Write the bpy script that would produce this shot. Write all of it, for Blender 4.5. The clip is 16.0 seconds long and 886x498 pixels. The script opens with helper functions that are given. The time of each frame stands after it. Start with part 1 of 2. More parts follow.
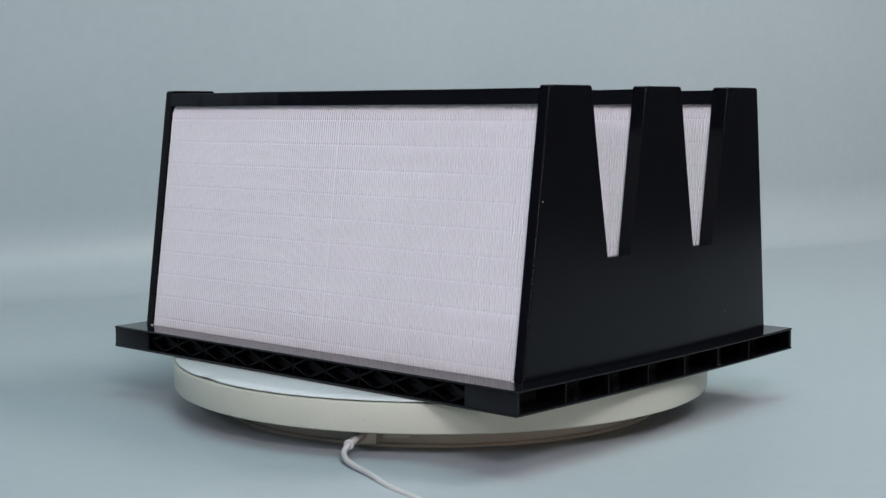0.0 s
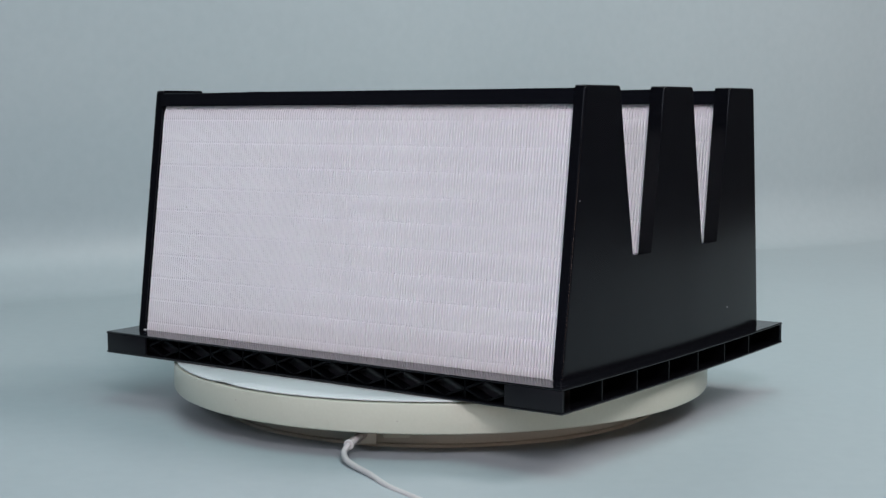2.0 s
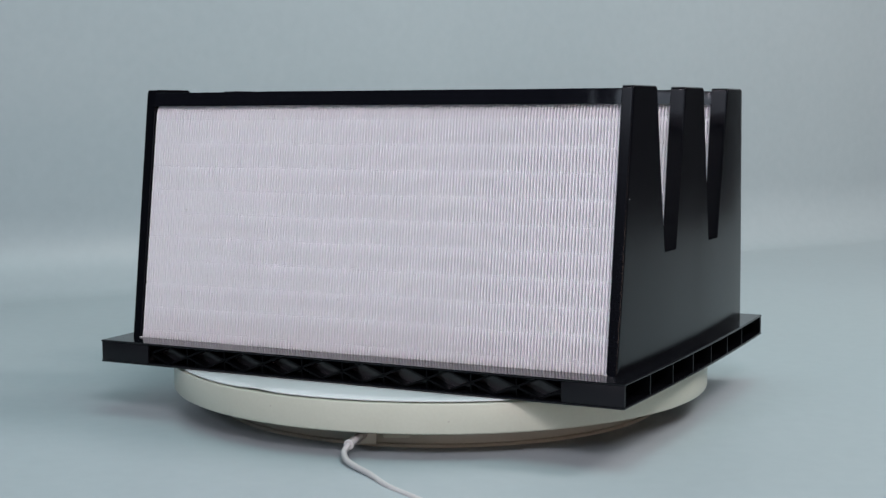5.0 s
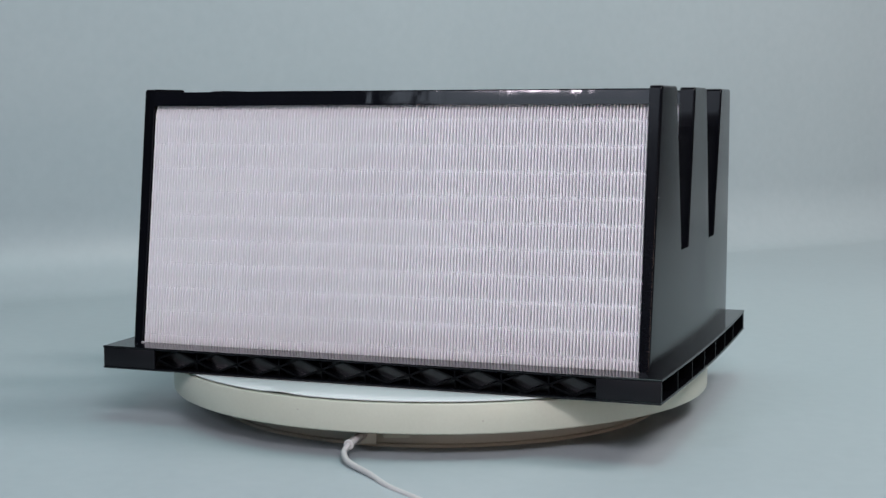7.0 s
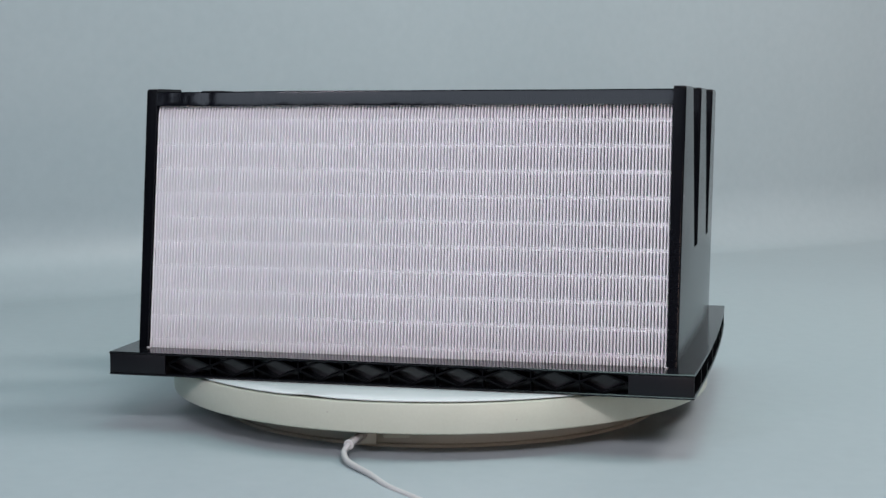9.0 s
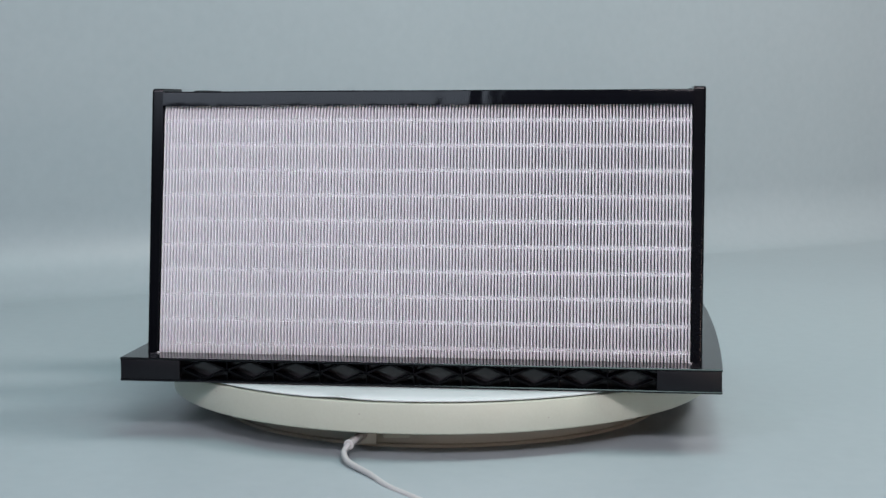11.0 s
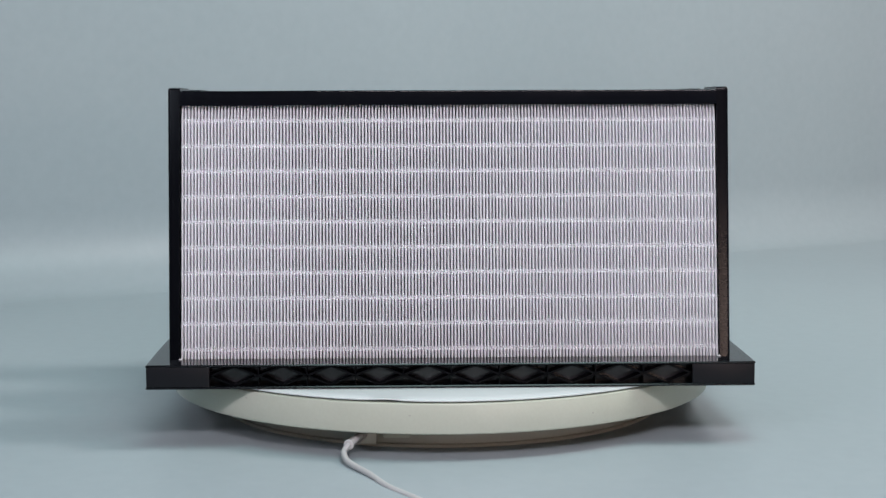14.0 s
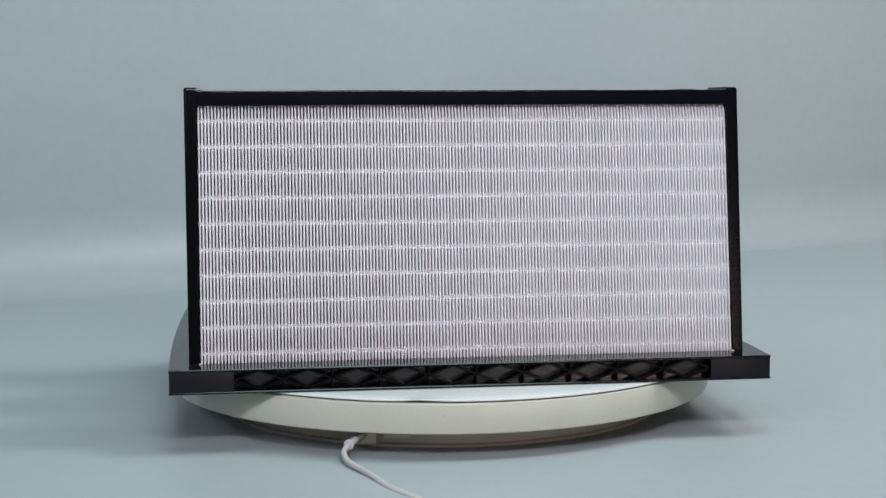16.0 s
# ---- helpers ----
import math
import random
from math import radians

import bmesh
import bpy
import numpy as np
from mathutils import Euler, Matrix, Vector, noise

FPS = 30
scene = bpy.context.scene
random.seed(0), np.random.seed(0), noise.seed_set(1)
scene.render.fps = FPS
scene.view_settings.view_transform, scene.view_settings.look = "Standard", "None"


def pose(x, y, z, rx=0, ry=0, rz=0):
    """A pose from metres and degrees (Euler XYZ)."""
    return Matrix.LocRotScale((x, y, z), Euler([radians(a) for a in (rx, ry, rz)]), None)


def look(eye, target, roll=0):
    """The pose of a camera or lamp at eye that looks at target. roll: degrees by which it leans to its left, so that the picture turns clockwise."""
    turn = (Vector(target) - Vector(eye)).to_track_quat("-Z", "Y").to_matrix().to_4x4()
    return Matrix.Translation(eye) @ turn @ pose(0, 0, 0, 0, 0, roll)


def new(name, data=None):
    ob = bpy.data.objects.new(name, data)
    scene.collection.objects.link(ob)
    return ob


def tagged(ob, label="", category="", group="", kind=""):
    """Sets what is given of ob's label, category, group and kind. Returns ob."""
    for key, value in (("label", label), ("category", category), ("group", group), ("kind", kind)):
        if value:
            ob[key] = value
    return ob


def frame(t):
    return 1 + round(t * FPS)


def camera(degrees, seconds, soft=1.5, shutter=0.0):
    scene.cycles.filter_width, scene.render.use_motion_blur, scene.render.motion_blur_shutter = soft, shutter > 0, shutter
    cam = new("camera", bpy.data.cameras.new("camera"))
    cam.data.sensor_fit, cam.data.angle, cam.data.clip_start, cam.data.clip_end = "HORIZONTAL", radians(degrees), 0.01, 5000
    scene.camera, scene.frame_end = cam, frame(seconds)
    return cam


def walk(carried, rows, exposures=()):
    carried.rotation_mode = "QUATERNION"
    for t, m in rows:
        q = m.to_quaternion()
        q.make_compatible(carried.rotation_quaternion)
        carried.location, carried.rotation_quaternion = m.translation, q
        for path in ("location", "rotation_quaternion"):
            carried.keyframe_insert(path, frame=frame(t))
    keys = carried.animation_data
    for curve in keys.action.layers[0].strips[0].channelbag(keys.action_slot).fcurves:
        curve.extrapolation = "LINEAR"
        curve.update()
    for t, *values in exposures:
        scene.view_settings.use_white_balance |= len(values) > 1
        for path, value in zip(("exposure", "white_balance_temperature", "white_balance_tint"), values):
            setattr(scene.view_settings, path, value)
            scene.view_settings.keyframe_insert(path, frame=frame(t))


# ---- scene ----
PITCH, BEADS = 0.00326, 10
TURN = [(t, -42.08 + 3.0953 * t) for t in range(0, 17, 1)]   # seconds, degrees about the spindle
LIFT = 0.060                                                   # height of the platter's top over the floor

cam = camera(34.0, 16.0, soft=1.4)
eye = pose(0, -1.6215, 0.329) @ pose(0, 0, 0, 0, 0, -0.101) @ pose(0, 0, 0, 90 - 5.509) @ pose(0, 0, 0, 0, 0, -0.183)
walk(cam, [(0, eye), (16, eye)], [(0, 0.0), (16, 0.0)])

# ---- light: a dim studio with softboxes before the table ----
world = bpy.data.worlds.new("studio")
world.use_nodes = True
world.node_tree.nodes["Background"].inputs[0].default_value = (0.5, 0.56, 0.6, 1)
world.node_tree.nodes["Background"].inputs[1].default_value = 0.02
scene.world = world


def softbox(name, place, aim, width, height, watts, colour):
    data = bpy.data.lights.new(name, "AREA")
    data.shape, data.size, data.size_y, data.energy, data.color = "RECTANGLE", width, height, watts, colour
    ob = new(name, data)
    ob.matrix_world = look(place, aim)
    return ob


softbox("softbox_key", (-1.60, -2.27, 1.62), (0, 0.1, 0.25), 0.2, 0.2, 8.5, (1.0, 0.86, 1.0))
softbox("softbox_panel", (-1.36, -2.52, 1.36), (0, 0.1, 0.30), 1.45, 0.62, 6.5, (0.80, 0.92, 1.10))
softbox("softbox_top", (0.28, -0.3, 2.45), (0.10, -0.1, 0.1), 1.4, 1.0, 22, (0.70, 1.0, 0.99))
softbox("softbox_front", (0.38, -2.40, 1.76), (0, 0, 0.2), 1.1, 0.36, 34, (1.0, 0.885, 0.955))
softbox("softbox_low", (1.05, -2.50, 0.40), (0, 0, 0.3), 0.5, 0.3, 5.5, (1.0, 0.73, 0.62))
softbox("softbox_back", (1.9, 0.1, 2.5), (1.3, 1.95, 1.0), 1.0, 1.0, 60, (1.0, 0.91, 0.90))


# ---- materials ----
def material(name, colour, rough=0.5, metal=0.0, specular=0.5):
    m = bpy.data.materials.new(name)
    m.use_nodes = True
    b = m.node_tree.nodes["Principled BSDF"]
    b.inputs["Base Color"].default_value = (*colour, 1)
    b.inputs["Roughness"].default_value, b.inputs["Metallic"].default_value = rough, metal
    b.inputs["Specular IOR Level"].default_value = specular
    return m


def node(m, kind, **values):
    n = m.node_tree.nodes.new(kind)
    for key, value in values.items():
        n.inputs[key.replace("_", " ")].default_value = value
    return n


def link(m, a, out, b, inp):
    m.node_tree.links.new(a.outputs[out], b.inputs[inp])


def spread(m, source, out, low, high):
    """A value of 0 to 1 spread from low to high."""
    r = node(m, "ShaderNodeMapRange")
    r.inputs["From Min"].default_value, r.inputs["From Max"].default_value = 0.3, 0.7
    r.inputs["To Min"].default_value, r.inputs["To Max"].default_value = low, high
    link(m, source, out, r, "Value")
    return r


def varied(m, colour_a, colour_b, scale, rough, bump=0.0, bump_scale=200.0, fine=1.0, distance=0.001):
    """Colour between two tones at a coarse and a fine scale, varied gloss and a fine relief."""
    b = m.node_tree.nodes["Principled BSDF"]
    place = node(m, "ShaderNodeTexCoord")
    coarse = node(m, "ShaderNodeTexNoise", Scale=scale, Detail=5.0)
    grain = node(m, "ShaderNodeTexNoise", Scale=scale * 40 * fine, Detail=3.0)
    for n in (coarse, grain):
        link(m, place, "Object", n, "Vector")
    both = node(m, "ShaderNodeMath")
    both.operation = "MULTIPLY_ADD"
    both.inputs[1].default_value = 0.35
    link(m, grain, "Fac", both, 0)
    half = node(m, "ShaderNodeMath")
    half.operation = "MULTIPLY"
    half.inputs[1].default_value = 0.65
    link(m, coarse, "Fac", half, 0)
    link(m, half, 0, both, 2)
    mix = node(m, "ShaderNodeMix")
    mix.data_type = "RGBA"
    mix.inputs[6].default_value, mix.inputs[7].default_value = (*colour_a, 1), (*colour_b, 1)
    link(m, spread(m, both, 0, 0, 1), 0, mix, 0)
    link(m, mix, 2, b, "Base Color")
    link(m, spread(m, coarse, "Fac", *rough), 0, b, "Roughness")
    if bump:
        relief = node(m, "ShaderNodeTexNoise", Scale=bump_scale, Detail=2.0)
        link(m, place, "Object", relief, "Vector")
        n = node(m, "ShaderNodeBump", Strength=bump, Distance=distance)
        link(m, relief, "Fac", n, "Height")
        link(m, n, "Normal", b, "Normal")
    return m


BLACK = varied(material("black moulded plastic", (0.0035, 0.004, 0.006), specular=0.18),
               (0.003, 0.0034, 0.005), (0.004, 0.0046, 0.007), 5, (0.16, 0.22), 0.08, 7.0, 1.0, 0.004)
GLOSS = varied(material("glossy black plastic strip", (0.005, 0.0055, 0.008), specular=0.34),
               (0.004, 0.0045, 0.007), (0.006, 0.0068, 0.010), 5, (0.07, 0.12), 0.16, 34.0, 1.0, 0.002)
FACE = varied(material("polished black plastic of the header's plates", (0.004, 0.0045, 0.006), specular=0.36),
              (0.0035, 0.004, 0.0055), (0.005, 0.0056, 0.0075), 6, (0.10, 0.17), 0.06, 9.0, 1.0, 0.003)
# header plastic in two tones: ribs darkened, recess walls lightened as if lit
DARK_WEB = varied(material("darkened black plastic of the lattice", (0.002, 0.0025, 0.003), specular=0.1),
             (0.0012, 0.0014, 0.002), (0.002, 0.0024, 0.0034), 12, (0.3, 0.4), 0.1, 60)
LIT_INNER = varied(material("black plastic inside the header, lightened as if lit", (0.02, 0.0205, 0.023), specular=0.5),
               (0.019, 0.0195, 0.022), (0.027, 0.0275, 0.031), 11, (0.14, 0.2), 0.1, 60)
SATIN = varied(material("satin black plastic of the header's edge", (0.006, 0.0066, 0.009), specular=0.3),
               (0.0036, 0.004, 0.0062), (0.0050, 0.0056, 0.0084), 9, (0.38, 0.48), 0.1, 90)
PAPER = varied(material("white pleated filter paper", (0.8, 0.78, 0.83), specular=0.2),
               (0.825, 0.825, 0.875), (0.88, 0.88, 0.93), 8, (0.75, 0.9), 0.15, 900)


paper = PAPER.node_tree.nodes["Principled BSDF"]
paper.inputs["Subsurface Weight"].default_value = 1.0
paper.inputs["Subsurface Scale"].default_value = 0.0026
paper.inputs["Subsurface Radius"].default_value = (1.0, 0.95, 1.0)
CLEAR = varied(material("milky glue drop", (0.7, 0.7, 0.72)), (0.6, 0.6, 0.62), (0.8, 0.8, 0.82), 60, (0.25, 0.4))
SWEEP = varied(material("pale blue grey studio backdrop", (0.4, 0.47, 0.5), specular=0.35),
               (0.355, 0.425, 0.450), (0.402, 0.473, 0.496), 1.3, (0.36, 0.48), 0.05, 120, 1.0)
CREAM = varied(material("cream painted turntable rim", (0.66, 0.66, 0.56), specular=0.4),
               (0.535, 0.57, 0.475), (0.60, 0.635, 0.54), 9, (0.3, 0.42), 0.05, 90)
BASE = varied(material("cream plastic base", (0.58, 0.54, 0.45)), (0.43, 0.435, 0.375), (0.51, 0.515, 0.445), 9, (0.4, 0.55), 0.08, 160)
WHITE = varied(material("white platter board", (0.8, 0.82, 0.83)), (0.67, 0.735, 0.735), (0.72, 0.785, 0.785), 6, (0.3, 0.42), 0.04, 120)
# brown of a board added so that bounce warms the shade below
WARM_UNDER = varied(material("red brown board added to warm the shade", (0.30, 0.13, 0.085)), (0.14, 0.09, 0.065), (0.20, 0.13, 0.095), 14, (0.6, 0.75), 0.1, 120)
PLUG = varied(material("clouded grey plug", (0.36, 0.35, 0.34)), (0.32, 0.31, 0.30), (0.42, 0.41, 0.40), 60, (0.25, 0.4))
CABLE = varied(material("white vinyl cable", (0.72, 0.73, 0.73)), (0.50, 0.50, 0.50), (0.60, 0.60, 0.59), 25, (0.35, 0.45), 0.1, 300)
# unseen wall behind the camera, toned warm to bounce into the shade
WARM_WALL = varied(material("warm grey unseen wall that tints the shade", (0.19, 0.175, 0.17)), (0.17, 0.155, 0.15), (0.21, 0.195, 0.19), 2, (0.7, 0.85), 0.1, 80)
WALL = varied(material("dark studio wall", (0.04, 0.042, 0.046)), (0.07, 0.073, 0.078), (0.085, 0.088, 0.094), 2, (0.8, 0.9), 0.1, 80)


# ---- building ----
def obj(name, bm, mat, parent=None, label="", m=None, smooth=False):
    me = bpy.data.meshes.new(name)
    bmesh.ops.recalc_face_normals(bm, faces=bm.faces[:])
    bm.to_mesh(me)
    bm.free()
    me.materials.append(mat)
    if smooth:
        me.shade_smooth()
        me.set_sharp_from_angle(angle=radians(38))
    ob = new(name, me)
    ob.parent = parent
    if m is not None:
        ob.matrix_basis = m
    return tagged(ob, label)


def part(name, bm, material_, parent, label="", m=None, smooth=True):
    return obj(name, bm, material_, parent, label, m, smooth)


def again(ob, parent, m):
    """A further piece on the same mesh."""
    c = new(ob.name.split(".")[0], ob.data)
    c.parent, c.matrix_basis = parent, m
    return c


def block(bm, x0, x1, y0, y1, z0, z1, soft=0.0, segments=2):
    got = bmesh.ops.create_cube(bm, size=1, matrix=Matrix.LocRotScale(
        ((x0 + x1) / 2, (y0 + y1) / 2, (z0 + z1) / 2), None, (x1 - x0, y1 - y0, z1 - z0)))
    if soft:
        edges = {e for v in got["verts"] for e in v.link_edges}
        bmesh.ops.bevel(bm, geom=list(edges), offset=soft, segments=segments, affect="EDGES", profile=0.5)
    return bm


def lathe(profile, steps=160):
    bm = bmesh.new()
    rings = []
    for r, z in profile:
        rings.append([bm.verts.new((r * math.cos(a), r * math.sin(a), z))
                      for a in (2 * math.pi * k / steps for k in range(steps))])
    for lo, hi in zip(rings, rings[1:]):
        for k in range(steps):
            bm.faces.new((lo[k], lo[(k + 1) % steps], hi[(k + 1) % steps], hi[k]))
    bm.faces.new(rings[0])
    bm.faces.new(rings[-1])
    return bm


def tube(points, radius, sides=12, steps=10):
    """A round cable through the points (Catmull-Rom)."""
    p = [Vector(q) for q in points]
    p = [2 * p[0] - p[1]] + p + [2 * p[-1] - p[-2]]
    line = []
    for a, b, c, d in zip(p, p[1:], p[2:], p[3:]):
        for k in range(steps):
            t = k / steps
            line.append(0.5 * (2 * b + (c - a) * t + (2 * a - 5 * b + 4 * c - d) * t * t + (3 * b - a - 3 * c + d) * t ** 3))
    line.append(p[-2])
    bm = bmesh.new()
    rings = []
    for i, q in enumerate(line):
        along = (line[min(i + 1, len(line) - 1)] - line[max(i - 1, 0)]).normalized()
        side = along.cross(Vector((0, 0, 1))).normalized()
        up = side.cross(along)
        rings.append([bm.verts.new(q + radius * (math.cos(a) * side + math.sin(a) * up))
                      for a in (2 * math.pi * k / sides for k in range(sides))])
    for lo, hi in zip(rings, rings[1:]):
        for k in range(sides):
            bm.faces.new((lo[k], lo[(k + 1) % sides], hi[(k + 1) % sides], hi[k]))
    bm.faces.new(rings[0])
    bm.faces.new(rings[-1])
    return bm


# ---- the studio ----
def studio():
    bm = bmesh.new()
    # the sweep: along the floor, round the bend and up the wall
    line = [(-3.38 + 0.2 * k, 0.0) for k in range(24)]
    start, radius = line[-1][0] + 0.02, 0.15
    line += [(start + radius * math.sin(a), radius - radius * math.cos(a)) for a in (radians(3 * k) for k in range(31))]
    line += [(start + radius, radius + 0.15 * k) for k in range(1, 17)]
    rows = []
    for i in range(40):
        x = -2.3 + 4.28 * i / 39
        rows.append([])
        for y, z in line:
            wave = 0.012 * noise.noise((x * 1.1, z * 0.9, 3.0)) * min(1, max(0, z * 2))
            rows[-1].append(bm.verts.new((x, y + wave + SKEW * min(x, 1.3) * min(1, max(0, (y + 0.8) / 2.0)), z)))
    for a, b in zip(rows, rows[1:]):
        for k in range(len(line) - 1):
            bm.faces.new((a[k], a[k + 1], b[k + 1], b[k]))
    backdrop = obj("backdrop", bm, SWEEP, None, "pale blue-grey seamless studio backdrop curving from floor to wall", None, True)
    tagged(backdrop, category="backdrop", kind="structure")
    thick = backdrop.modifiers.new("thickness", "SOLIDIFY")
    thick.thickness, thick.offset = 0.003, -1
    # unseen shell added to close the studio; warm south wall tints the shade
    for name, box in (("floor", (-3.3, 3.3, -4.3, 4.3, -0.15, -0.012)), ("ceiling", (-3.3, 3.3, -4.3, 4.3, 3.4, 3.55)),
                      ("wall_north", (-3.3, 3.3, 4.1, 4.3, -0.01, 3.39)), ("wall_south", (-3.3, 3.3, -4.3, -4.1, -0.01, 3.39)),
                      ("wall_west", (-3.3, -3.1, -4.09, 4.09, -0.01, 3.39)), ("wall_east", (3.1, 3.3, -4.09, 4.09, -0.01, 3.39))):
        tagged(obj(name, block(bmesh.new(), *box), WARM_WALL if name == "wall_south" else WALL, None, ("warm grey" if name == "wall_south" else "dark") + " unseen plain studio " + name.split("_")[0]), category=name.split("_")[0], kind="structure")


SKEW = 0.60
studio()


# ---- turntable ----
def make_turntable():
    table = tagged(new("turntable"), "low round cream turntable with a white top standing on the backdrop", "turntable")
    part("base", lathe([(0.0, 0.0012), (0.238, 0.0012), (0.2390, 0.0), (0.2430, 0.0), (0.2445, 0.0012), (0.2445, 0.0054), (0.2437, 0.0062), (0.2420, 0.0064), (0.2418, 0.0072),
                        (0.2432, 0.0076), (0.2432, 0.0200), (0.2400, 0.0225), (0.16, 0.0262), (0.0, 0.0262)]), BASE, table, "cream plastic foot ring")
    platter = part("platter", lathe([(0.0, 0.0265), (0.285, 0.0265), (0.2945, 0.0272), (0.2965, 0.0282), (0.2972, 0.0300), (0.2972, 0.0552),
                                     (0.2966, 0.0563), (0.2952, 0.0567), (0.2850, 0.0567), (0.2846, 0.0556), (0.2700, 0.0556), (0.2690, 0.0581), (0.0, 0.0581)], 192),
                   CREAM, table, "cream painted round platter with a plain rim")
    # an added sheet that bounces warm light onto the floor's shade
    part("bounce_board", lathe([(0.05, 0.0252), (0.286, 0.0252), (0.2885, 0.0258), (0.2885, 0.0264), (0.05, 0.0264)], 128), WARM_UNDER, platter, "red-brown board under the platter")
    # the white board, trimmed a little short along one stretch of its edge
    bm, n = bmesh.new(), 192
    rings = []
    for z, inset in ((0.0583, 0.02), (0.0583, 0.0), (0.0593, 0.0), (0.0596, 0.0004), (0.0596, 0.02)):
        ring = []
        for k in range(n):
            a = 2 * math.pi * k / n
            off = (a - radians(CHIP) + math.pi) % (2 * math.pi) - math.pi
            lift = 0.0011 * math.exp(-(off / 0.05) ** 2) + 0.0003 * max(0, noise.noise((math.cos(a) * 5, math.sin(a) * 5, 4)))
            r = 0.2950 - inset - 0.0014 * math.exp(-(off / 0.08) ** 2) - 0.0004 * noise.noise((math.cos(a) * 4, math.sin(a) * 4, 0))
            ring.append(bm.verts.new((r * math.cos(a), r * math.sin(a), z + lift * (inset < 0.01))))
        rings.append(ring)
    for lo, hi in zip(rings, rings[1:]):
        for k in range(n):
            bm.faces.new((lo[k], lo[(k + 1) % n], hi[(k + 1) % n], hi[k]))
    bm.faces.new(rings[0])
    bm.faces.new(rings[-1])
    part("top_board", bm, WHITE, platter, "white round board let into the top")
    # small scuffs on the rim
    scuff = None
    for degrees_, z in ((-96.9, 0.0455), (-131.0, 0.0495), (-62.0, 0.0400)):
        m = pose(0, 0, 0, 0, 0, degrees_) @ pose(0.2971, 0, z)
        if scuff is None:
            bm = bmesh.new()
            bmesh.ops.create_icosphere(bm, subdivisions=2, radius=0.0012, matrix=Matrix.Diagonal((0.2, 1, 0.7, 1)))
            scuff = part("scuff", bm, BASE, platter, "small dull scuff", m)
        else:
            again(scuff, platter, m)
    # the power socket and a switch plate on the foot ring
    part("socket", block(bmesh.new(), -0.084, -0.062, -0.2500, -0.238, 0.0075, 0.0190, 0.002), BASE, table, "clouded plastic power socket")
    part("switch_plate", block(bmesh.new(), -0.056, -0.030, -0.2440, -0.230, 0.0128, 0.0166, 0.001), CREAM, table, "pale switch plate")
    part("rubber_foot", block(bmesh.new(), 0.018, 0.050, -0.2462, -0.232, 0.0, 0.0022, 0.0006), CABLE, table, "pale rubber foot pad")
    return table, platter


CHIP = -101.3
turntable, platter = make_turntable()


def make_cable():
    cable = tagged(new("power_cable"), "white power cable plugged into the turntable and trailing over the floor", "cable")
    part("cord", tube(CORD, 0.0028), CABLE, cable)
    a, b = Vector(CORD[1]), Vector(CORD[3])
    turn = (a - b).to_track_quat("Z", "Y").to_matrix().to_4x4()
    bm = bmesh.new()
    bmesh.ops.create_cone(bm, cap_ends=True, segments=24, radius1=0.0038, radius2=0.0050, depth=(a - b).length)
    part("plug", bm, PLUG, cable, "clouded plastic plug", Matrix.Translation((a + b) / 2) @ turn)
    ring = lathe([(0.0030, -0.0022), (0.0044, -0.0020), (0.0050, -0.0013), (0.0050, 0.0013), (0.0044, 0.0020), (0.0030, 0.0022)], 28)
    part("collar", ring, CABLE, cable, "grey ribbed collar", Matrix.Translation(b) @ turn)
    return cable


CORD = [(-0.0700, -0.2200, 0.0170), (-0.0755, -0.2500, 0.0180), (-0.0799, -0.2760, 0.0190), (-0.0862, -0.2869, 0.0165), (-0.0905, -0.2933, 0.0110), (-0.0873, -0.3118, 0.0080), (-0.0785, -0.3293, 0.0065), (-0.0634, -0.3544, 0.0050), (-0.0475, -0.3880, 0.0035), (-0.0292, -0.4161, 0.0030), (-0.0080, -0.4482, 0.0030)]
make_cable()


# ---- the air filter: 592 x 490 x 291 mm, three V banks on a flanged header ----
HALF_W, HALF_D, FLANGE = 0.296, 0.2445, 0.0238
SIDE_IN, SIDE_OUT, TOP = 0.2675, 0.2776, 0.2910
CENTRES, HALF_TOP, LEAN = (-0.147, 0.0, 0.147), 0.0305, 0.1383
HALF_FOOT = HALF_TOP + LEAN * (TOP - FLANGE)


def bowed(bm, amount=0.0050):
    """The header's two short sides bulge a little."""
    for v in bm.verts:
        v.co.x += amount * (1 - min(1, (v.co.y / HALF_D) ** 2)) * v.co.x / HALF_W
    return bm


def plate(z0, z1, soft=0.0009):
    """A header plate: an outline with finely divided sides, open in the middle."""
    bm = bmesh.new()
    xs = [HALF_W, HALF_W - 0.052]
    ys = [HALF_D, HALF_D - 0.052]
    n = 16
    loops = []
    for hx, hy in zip(xs, ys):
        r = [(-hx + 2 * hx * k / n, -hy) for k in range(n)] + [(hx, -hy + 2 * hy * k / n) for k in range(n)]
        r += [(hx - 2 * hx * k / n, hy) for k in range(n)] + [(-hx, hy - 2 * hy * k / n) for k in range(n)]
        loops.append(r)
    outer, inner = loops
    s = soft
    shrink = [(x - math.copysign(s, x) * (abs(x) > HALF_W - 1e-6), y - math.copysign(s, y) * (abs(y) > HALF_D - 1e-6)) for x, y in outer]
    rings = [(inner, z0), (shrink, z0), (outer, z0 + s), (outer, z1 - s), (shrink, z1), (inner, z1)]
    made = [[bm.verts.new((x, y, z)) for x, y in r] for r, z in rings]
    made.append(made[0])
    for a, b in zip(made, made[1:]):
        for k in range(4 * n):
            bm.faces.new((a[k], a[(k + 1) % (4 * n)], b[(k + 1) % (4 * n)], b[k]))
    return bowed(bm)


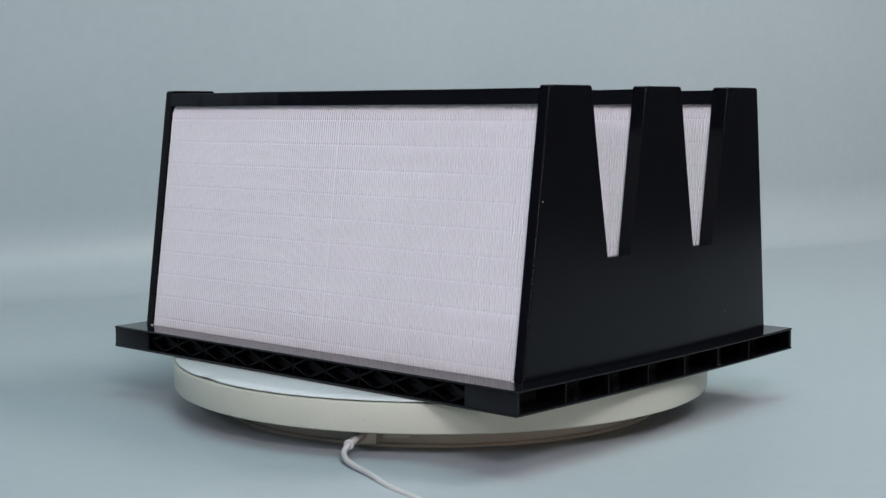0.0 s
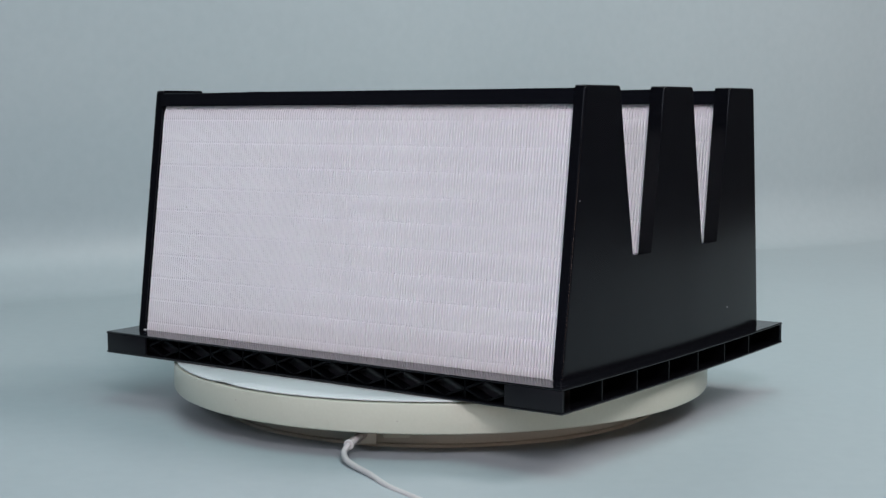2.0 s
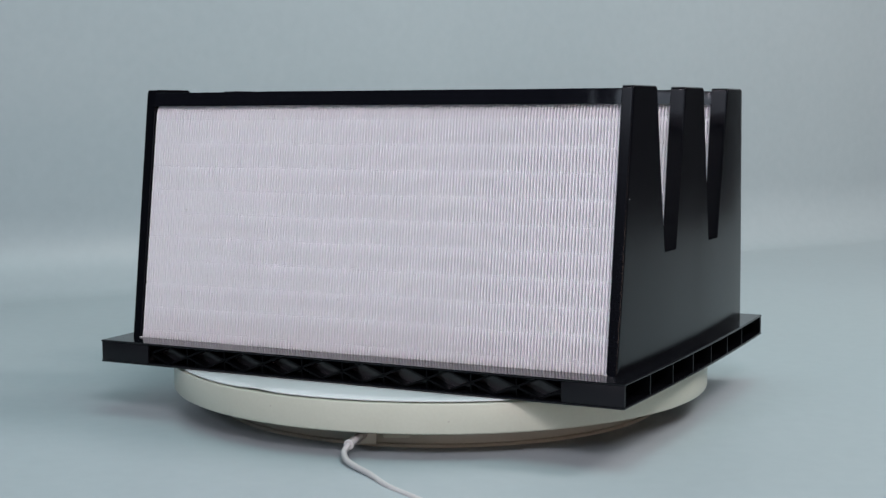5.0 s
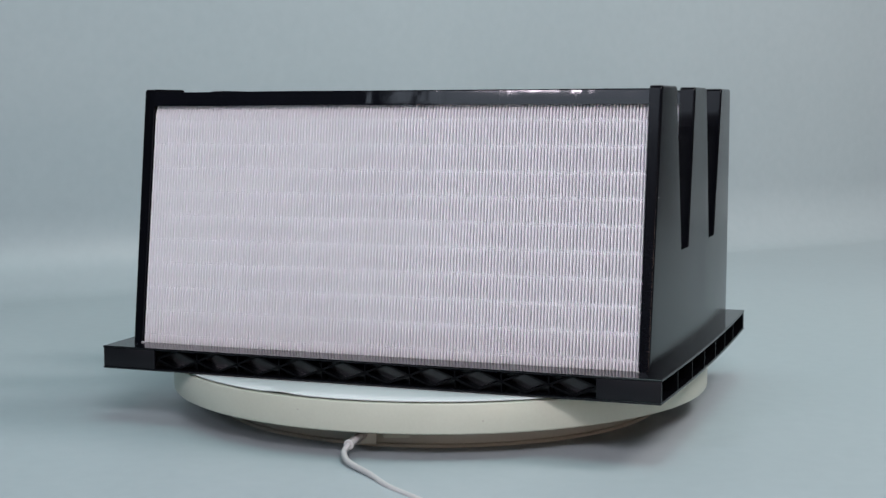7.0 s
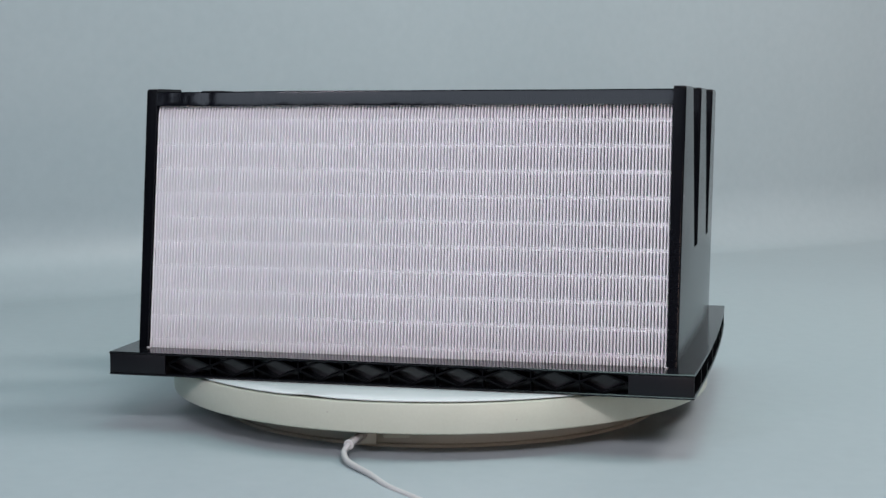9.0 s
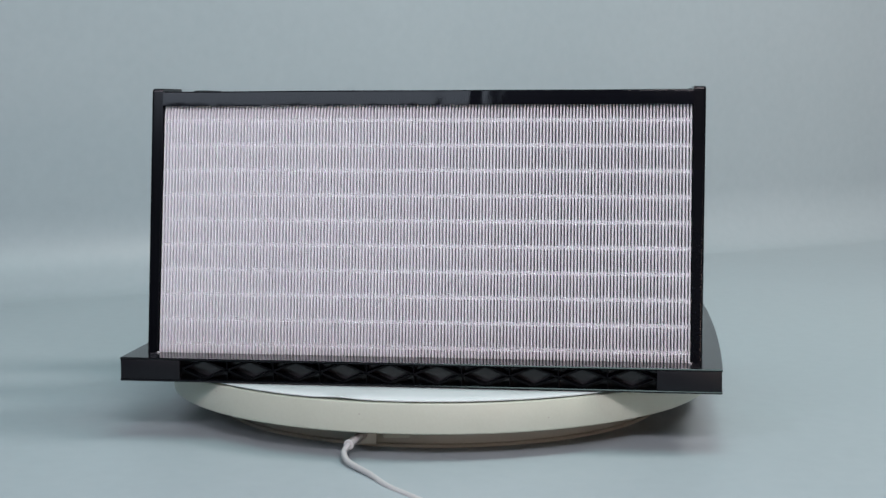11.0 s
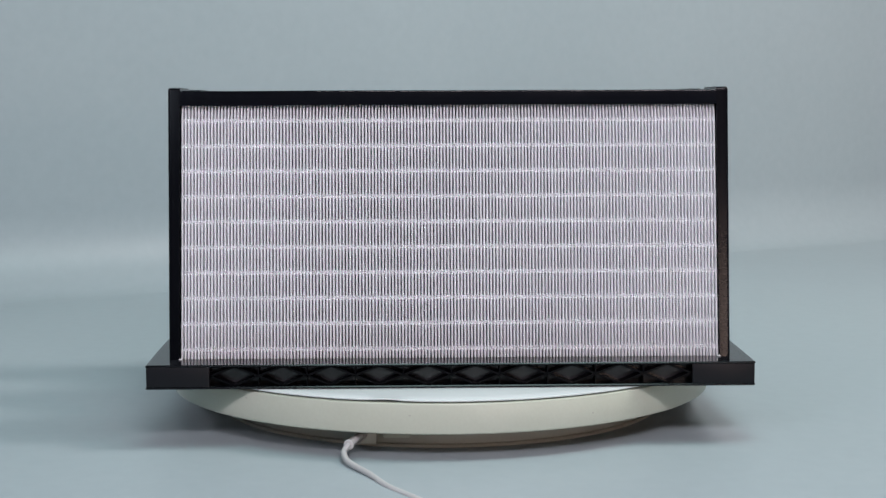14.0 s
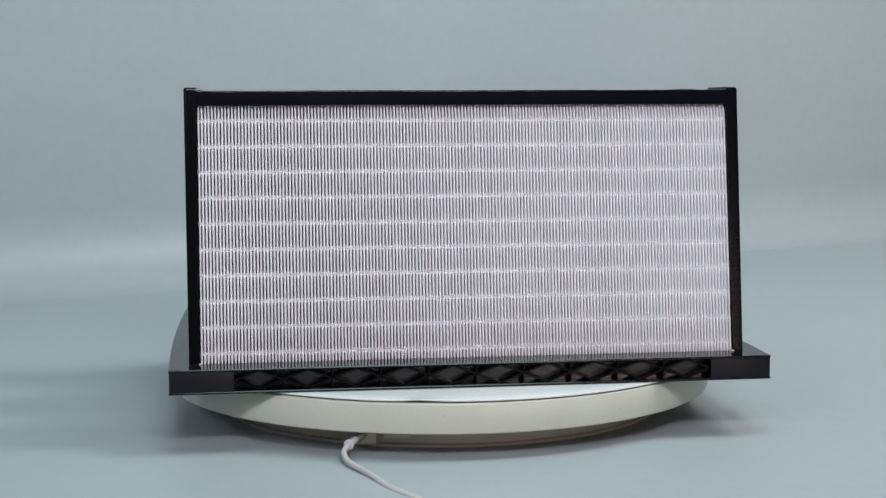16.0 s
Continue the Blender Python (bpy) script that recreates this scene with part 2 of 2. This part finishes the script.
def side_outline():
    """The side panel's outline (y, z) with its three fingers and two notches."""
    floor_z, notch = FLANGE, 0.1255
    pts = [(-CENTRES[2] - HALF_FOOT, floor_z)]
    for i, c in enumerate(CENTRES):
        for sign in (-1, 1):
            top = c + sign * HALF_TOP
            r = 0.0032
            curve = [(top + sign * LEAN * r, TOP - r), (top - sign * 0.0008, TOP - 0.0008), (top - sign * r, TOP)]
            pts += curve if sign < 0 else curve[::-1]
        if i < 2:
            w = HALF_TOP + LEAN * (TOP - notch)
            pts += [(c + w, notch), (CENTRES[i + 1] - w, notch)]
    pts.append((CENTRES[2] + HALF_FOOT, floor_z))
    return pts


def panel_mesh(flare):
    """A side panel that bulges outwards; flare: how far its far upper end stands off."""
    bm = bmesh.new()
    out = side_outline()
    a = [bm.verts.new((SIDE_IN, y, z)) for y, z in out]
    b = [bm.verts.new((SIDE_OUT, y, z)) for y, z in out]
    n = len(out)
    bm.faces.new(a)
    bm.faces.new(b)
    for k in range(n):
        bm.faces.new((a[k], a[(k + 1) % n], b[(k + 1) % n], b[k]))
    bm.edges.ensure_lookup_table()
    rim = [e for e in bm.edges if all(abs(v.co.x - SIDE_OUT) < 1e-6 for v in e.verts) and max(v.co.z for v in e.verts) > FLANGE + 1e-4]
    bmesh.ops.bevel(bm, geom=rim, offset=0.0026, segments=3, affect="EDGES", profile=0.6)
    for k in range(-10, 11):
        bmesh.ops.bisect_plane(bm, geom=bm.verts[:] + bm.edges[:] + bm.faces[:], plane_co=(0, 0.0205 * k, 0), plane_no=(0, 1, 0))
    for v in bm.verts:
        if v.co.x > SIDE_IN + 0.001:
            v.co.x += 0.0058 * (1 - min(1, (v.co.y / 0.2145) ** 2)) + flare * max(0, v.co.y / 0.175) * v.co.z / TOP
    return bm


def make_side_panel(filter_):
    panel = part("side_panel", panel_mesh(0.006), BLACK, filter_, "glossy black side panel with three tapering fingers")
    other = part("side_panel", panel_mesh(0.0), BLACK, filter_, "glossy black side panel with three tapering fingers", pose(0, 0, 0, 0, 0, 180))
    for side in (panel, other):
        side.modifiers.new("even shading", "WEIGHTED_NORMAL").keep_sharp = True
    # narrow lips under the notches
    lip = part("notch_lip", block(bmesh.new(), SIDE_IN + 0.001, SIDE_OUT - 0.0004, -0.0196, 0.0196, 0, 0.0016, 0.0006), BLACK, panel,
               m=pose(0, -0.0735, 0.1257))
    again(lip, panel, pose(0, 0.0735, 0.1257))
    again(lip, other, pose(0, -0.0735, 0.1257))
    again(lip, other, pose(0, 0.0735, 0.1257))


SEAM = 85


def make_pack_mesh():
    """A pack of pleated paper: X along the pleats' row, Z up, folds at Y = 0, valleys behind."""
    height, depth = (0.2768 - FLANGE) / math.cos(math.atan(LEAN)), 0.0190
    count = int(round(2 * SIDE_IN / PITCH))
    pitch = 2 * (SIDE_IN - 0.0004) / count
    beads = [0.0375 + 0.0989 * k for k in range(BEADS)]
    levels = sorted([0, 0.02, 0.955, 0.97, 0.985, 1.0] + [b + d for b in beads for d in (-0.05, -0.034, -0.018, -0.009, -0.0052, -0.0030, 0.0030, 0.0052, 0.009, 0.018, 0.034) if 0.02 < b + d < 0.97])
    below = [min((b - s for b in beads if b - s > -0.003), default=1) for s in levels]
    above = [min((s - b for b in beads if s - b > -0.003), default=1) for s in levels]
    dents = [0.0006 * (min(a, b) < 0.0032) for a, b in zip(below, above)]
    # the folds spread where the glue holds them, abruptly over a bead and slowly under it
    swell = [0.93 + max(0.26 * max(0, 1 - b / 0.075) ** 1.7, 0.26 * max(0, 1 - a / 0.016)) for a, b in zip(above, below)]
    section = ((-0.5, depth), (-0.44, depth), (-0.325, 0.0060), (-0.29, 0.0022), (-0.24, 0.0007), (-0.14, 0.0001), (0, 0), (0.14, 0.0001), (0.24, 0.0007), (0.29, 0.0022), (0.325, 0.0060), (0.44, depth))
    bm = bmesh.new()
    cols = []
    for i in range(count):
        mid = -SIDE_IN + 0.0004 + (i + 0.5) * pitch
        lean = 0.0011 * noise.noise((mid * 14, 5.0, 0)) + random.uniform(-0.00022, 0.00022)
        push = random.uniform(-0.0001, 0.0001) + 0.0003 * noise.noise((mid * 9, 1.0, 0))
        wide = random.uniform(0.97, 1.03)
        push += 0.0006 if i == SEAM else 0
        for u, y in section:
            col = []
            for s, dent, fat in zip(levels, dents, swell):
                bend = lean * max(0, (s - 0.945) / 0.055) + 0.00010 * noise.noise((mid * 160, s * 9, 2.0))
                inner = min(1, (y / depth) * 1.0)
                x = mid + u * pitch * (wide * fat if abs(u) < 0.4 else 1) + bend * (1 - inner)
                tuck = 0.0045 * max(0, (s - 0.95) / 0.05) ** 1.3          # the folds draw back under the cap
                col.append(bm.verts.new((x, y + (push + dent + tuck) * (1 - inner), s * height)))
            cols.append(col)
    for a, b in zip(cols, cols[1:]):
        for k in range(len(levels) - 1):
            bm.faces.new((a[k], b[k], b[k + 1], a[k + 1]))
    # the closed back and ends of the pack
    n = len(levels) - 1
    rear = [[bm.verts.new((c[k].co.x, depth + 0.0016, levels[k] * height)) for k in (0, n)] for c in (cols[0], cols[-1])]
    bm.faces.new((rear[0][0], rear[0][1], rear[1][1], rear[1][0]))
    for e, r in ((cols[0], rear[0]), (cols[-1], rear[1])):
        bm.faces.new([*e, r[1], r[0]])
    for k in (0, n):
        bm.faces.new([c[k] for c in cols] + [rear[1][min(k, 1)], rear[0][min(k, 1)]])
    return bm, height


def bead_mesh():
    """A bead of glue across the pleats, slightly sagging between them."""
    bm = bmesh.new()
    n, rings = 90, []
    for i in range(n + 1):
        x = -SIDE_IN + 0.0006 + 2 * (SIDE_IN - 0.0006) * i / n
        up = 0.0004 * noise.noise((x * 11, 9.0, 0))
        tall = 0.0020 + 0.00025 * noise.noise((x * 60, 4.0, 0))
        prof = ((0.009, -tall), (0.0034, -tall), (0.0028, -tall * 0.75), (0.0026, 0), (0.0028, tall * 0.75), (0.0034, tall), (0.009, tall))
        rings.append([bm.verts.new((x, y, z + up)) for y, z in prof])
    for a, b in zip(rings, rings[1:]):
        for k in range(7):
            bm.faces.new((a[k], b[k], b[(k + 1) % 7], a[(k + 1) % 7]))
    bm.faces.new(rings[0])
    bm.faces.new(rings[-1])
    return bm


def make_filter():
    f = tagged(new("air_filter"), "black plastic V-bank air filter with white pleated paper on a turntable", "air filter")
    # the header: two plates, corner blocks, inner wall and lattices
    flange = part("flange", plate(FLANGE - 0.0026, FLANGE), FACE, f, "black flanged header plate with open ribbed sides")
    part("lower_plate", plate(0.0, 0.0024), FACE, flange)
    for sx in (-1, 1):
        for sy in (-1, 1):
            x0, x1 = sorted((sx * 0.2345, sx * (HALF_W - 0.0006)))
            y0, y1 = sorted((sy * (HALF_D - 0.0006), sy * (HALF_D - 0.0032)))
            part("corner_block", block(bmesh.new(), x0, x1, y0, y1, 0.0022, FLANGE - 0.0024, 0.0004), SATIN, flange)
    for sy in (-1, 1):
        y0, y1 = sorted((sy * (HALF_D - 0.0185), sy * (HALF_D - 0.0205)))
        part("inner_wall", block(bmesh.new(), -0.2606, 0.2606, y0, y1, 0.0022, FLANGE - 0.0024), LIT_INNER, flange)
    for sx in (-1, 1):
        x0, x1 = sorted((sx * (HALF_W - 0.034), sx * (HALF_W - 0.037)))
        part("inner_wall", block(bmesh.new(), x0, x1, -0.225, 0.225, 0.0022, FLANGE - 0.0024), LIT_INNER, flange)
    # slanting ribs of the long sides: two zigzags that meet between the cells
    cell, z0, z1 = 0.469 / 10, 0.0024, FLANGE - 0.0026
    mid = (z0 + z1) / 2
    ribs = {}
    for lower in (0, 1):
        for rising in (0, 1):
            bm = bmesh.new()
            half = 0.0011
            za, zb = ((mid, z0) if lower else (mid, z1))
            if not rising:
                za, zb = zb, za
            pts = [(0, za - half), (cell / 2, zb - half), (cell / 2, zb + half), (0, za + half)]
            front = [bm.verts.new((x, 0, z)) for x, z in pts]
            back = [bm.verts.new((x, 0.0135, z)) for x, z in pts]
            bm.faces.new(front)
            bm.faces.new(back)
            for k in range(4):
                bm.faces.new((front[k], front[(k + 1) % 4], back[(k + 1) % 4], back[k]))
            ribs[lower, rising] = bm
    for key, bm in ribs.items():
        first = part("lattice_rib", bm, DARK_WEB, flange, m=pose(-0.2345 + (0 if key[1] else cell / 2), -HALF_D + 0.0052, 0), smooth=False)
        for k in range(10):
            x = -0.2345 + cell * k + (0 if key[1] else cell / 2)
            if k:
                again(first, flange, pose(x, -HALF_D + 0.0052, 0))
            again(first, flange, pose(-x, HALF_D - 0.0052, 0, 0, 0, 180))
    post = part("upright_rib", block(bmesh.new(), -0.0006, 0.0006, 0.0008, 0.0135, z0 - 0.0002, z1 + 0.0002), DARK_WEB, flange,
                m=pose(-0.2345 + cell, -HALF_D + 0.0052, 0))
    for k in range(1, 10):
        if k > 1:
            again(post, flange, pose(-0.2345 + cell * k, -HALF_D + 0.0052, 0))
        again(post, flange, pose(-0.2345 + cell * k, HALF_D - 0.0052, 0, 0, 0, 180))
    # thin deep ribs of the short sides
    thin = None
    for y in (-0.2400, -0.1758, -0.1113, -0.0468, 0.0177, 0.0822, 0.1467, 0.2400):
        bow = 0.0050 * (1 - (y / HALF_D) ** 2)
        for m in (pose(HALF_W + bow, y, 0), pose(-HALF_W - bow, y, 0, 0, 0, 180)):
            if thin is None:
                thin = part("upright_rib", block(bmesh.new(), -0.0345, -0.0012, -0.0009, 0.0009, z0 - 0.0002, z1 + 0.0002), DARK_WEB, flange, m=m)
            else:
                again(thin, flange, m)
    make_side_panel(f)
    # caps along the tops of the banks
    cap_bottom = 0.2734
    for c in CENTRES:
        bm = bmesh.new()
        n = 180
        low, high = HALF_TOP + LEAN * (TOP - cap_bottom) + 0.0004, HALF_TOP + 0.0004
        prof = ((-low, cap_bottom), (-high - 0.0004, 0.2868), (-high + 0.0008, 0.2880), (high - 0.0008, 0.2880), (high + 0.0004, 0.2868), (low, cap_bottom))
        rings = []
        for i in range(n + 1):
            x = -SIDE_IN + 2 * SIDE_IN * i / n
            dz = 0.0007 * noise.noise((x * 7, c * 20, 0))
            dy = 0.0006 * noise.noise((x * 9, c * 20, 5)) + 0.00012 * noise.noise((x * 55, c * 20, 8))
            for at, size in ((-0.215, 0.0011), (-0.155, 0.0007), (-0.02, 0.0008), (0.055, 0.0012), (0.125, 0.0008), (0.205, 0.0007)):
                dy += size * math.exp(-((x - at) / 0.009) ** 2) * math.sin((x - at) * 260) * 0.14
            twist = 1 - 0.010 * min(1, max(0, (0.19 - x) / 0.16))   # its face turns a little along the strip
            rings.append([bm.verts.new((x, c + y * (twist if z < 0.28 else 1) + dy, z + dz)) for y, z in prof])
        for a, b in zip(rings, rings[1:]):
            for k in range(6):
                bm.faces.new((a[k], b[k], b[(k + 1) % 6], a[(k + 1) % 6]))
        bm.faces.new(rings[0])
        bm.faces.new(rings[-1])
        cap = part("top_cap", bm, GLOSS, f, "glossy black cap strip")
        cap.modifiers.new("even shading", "WEIGHTED_NORMAL").keep_sharp = True
    # the paper
    bm, height = make_pack_mesh()
    lean = -math.degrees(math.atan(LEAN))
    first_pack = first_bead = None
    for c in CENTRES:
        for back in (0, 1):
            y = c + (HALF_FOOT - 0.0022) * (1 if back else -1)
            m = pose(0, y, FLANGE, 0, 0, 180 * back) @ pose(0, 0, 0, lean)
            if first_pack is None:
                pack = first_pack = part("pleat_pack", bm, PAPER, f, "white pleated paper pack", m, smooth=True)
            else:
                pack = again(first_pack, f, m)
                pack["label"] = first_pack["label"]
            for k in range(BEADS):
                at = pose(0, 0, (0.0375 + 0.0989 * k) * height)
                if first_bead is None:
                    first_bead = part("glue_bead", bead_mesh(), PAPER, pack, "", at)
                else:
                    again(first_bead, pack, at)
    # drops of glue at the feet of the side panels
    drop = None
    for x, y in ((-0.2665, -0.2140), (0.2665, -0.2140), (-0.2665, 0.2140), (0.2665, 0.2140)):
        if drop is None:
            b = bmesh.new()
            bmesh.ops.create_icosphere(b, subdivisions=2, radius=0.0011)
            for v in b.verts:
                v.co.z = max(v.co.z, -0.0006) * 0.7
                v.co.x *= 1.9 + 0.5 * noise.noise(v.co * 900)
            drop = part("glue_drop", b, CLEAR, f, "dried milky glue drop", pose(x, y, FLANGE + 0.0005))
        else:
            again(drop, f, pose(x, y, FLANGE + 0.0005))
    # lint on the paper, dust on the side panel
    b = bmesh.new()
    bmesh.ops.create_icosphere(b, subdivisions=1, radius=0.0009)
    for v in b.verts:
        v.co.z *= 1.5 + 0.6 * noise.noise(v.co * 2000)
    lint = part("lint", b, CLEAR, f, "tiny white lint", pose(-0.2180, -0.1936, 0.1626))
    again(lint, f, pose(-0.0240, -0.2053, 0.0775))
    b = bmesh.new()
    bmesh.ops.create_icosphere(b, subdivisions=1, radius=0.00045)
    dust = part("dust_speck", b, CLEAR, f, "pale dust speck", pose(0.2791, -0.1874, 0.1857))
    for y, z in ((0.1232, 0.054),):
        again(dust, f, pose(SIDE_OUT + 0.0058 * (1 - (y / 0.2145) ** 2) + 0.006 * max(0, y / 0.175) * z / TOP, y, z))
    return f


air_filter = make_filter()


def motions():
    rest = pose(0.0055, 0.0096, LIFT)
    walk(air_filter, [(t, pose(0, 0, 0, 0, 0, a) @ rest) for t, a in TURN])
    walk(platter, [(t, pose(0, 0, 0, 0, 0, a)) for t, a in TURN])


motions()
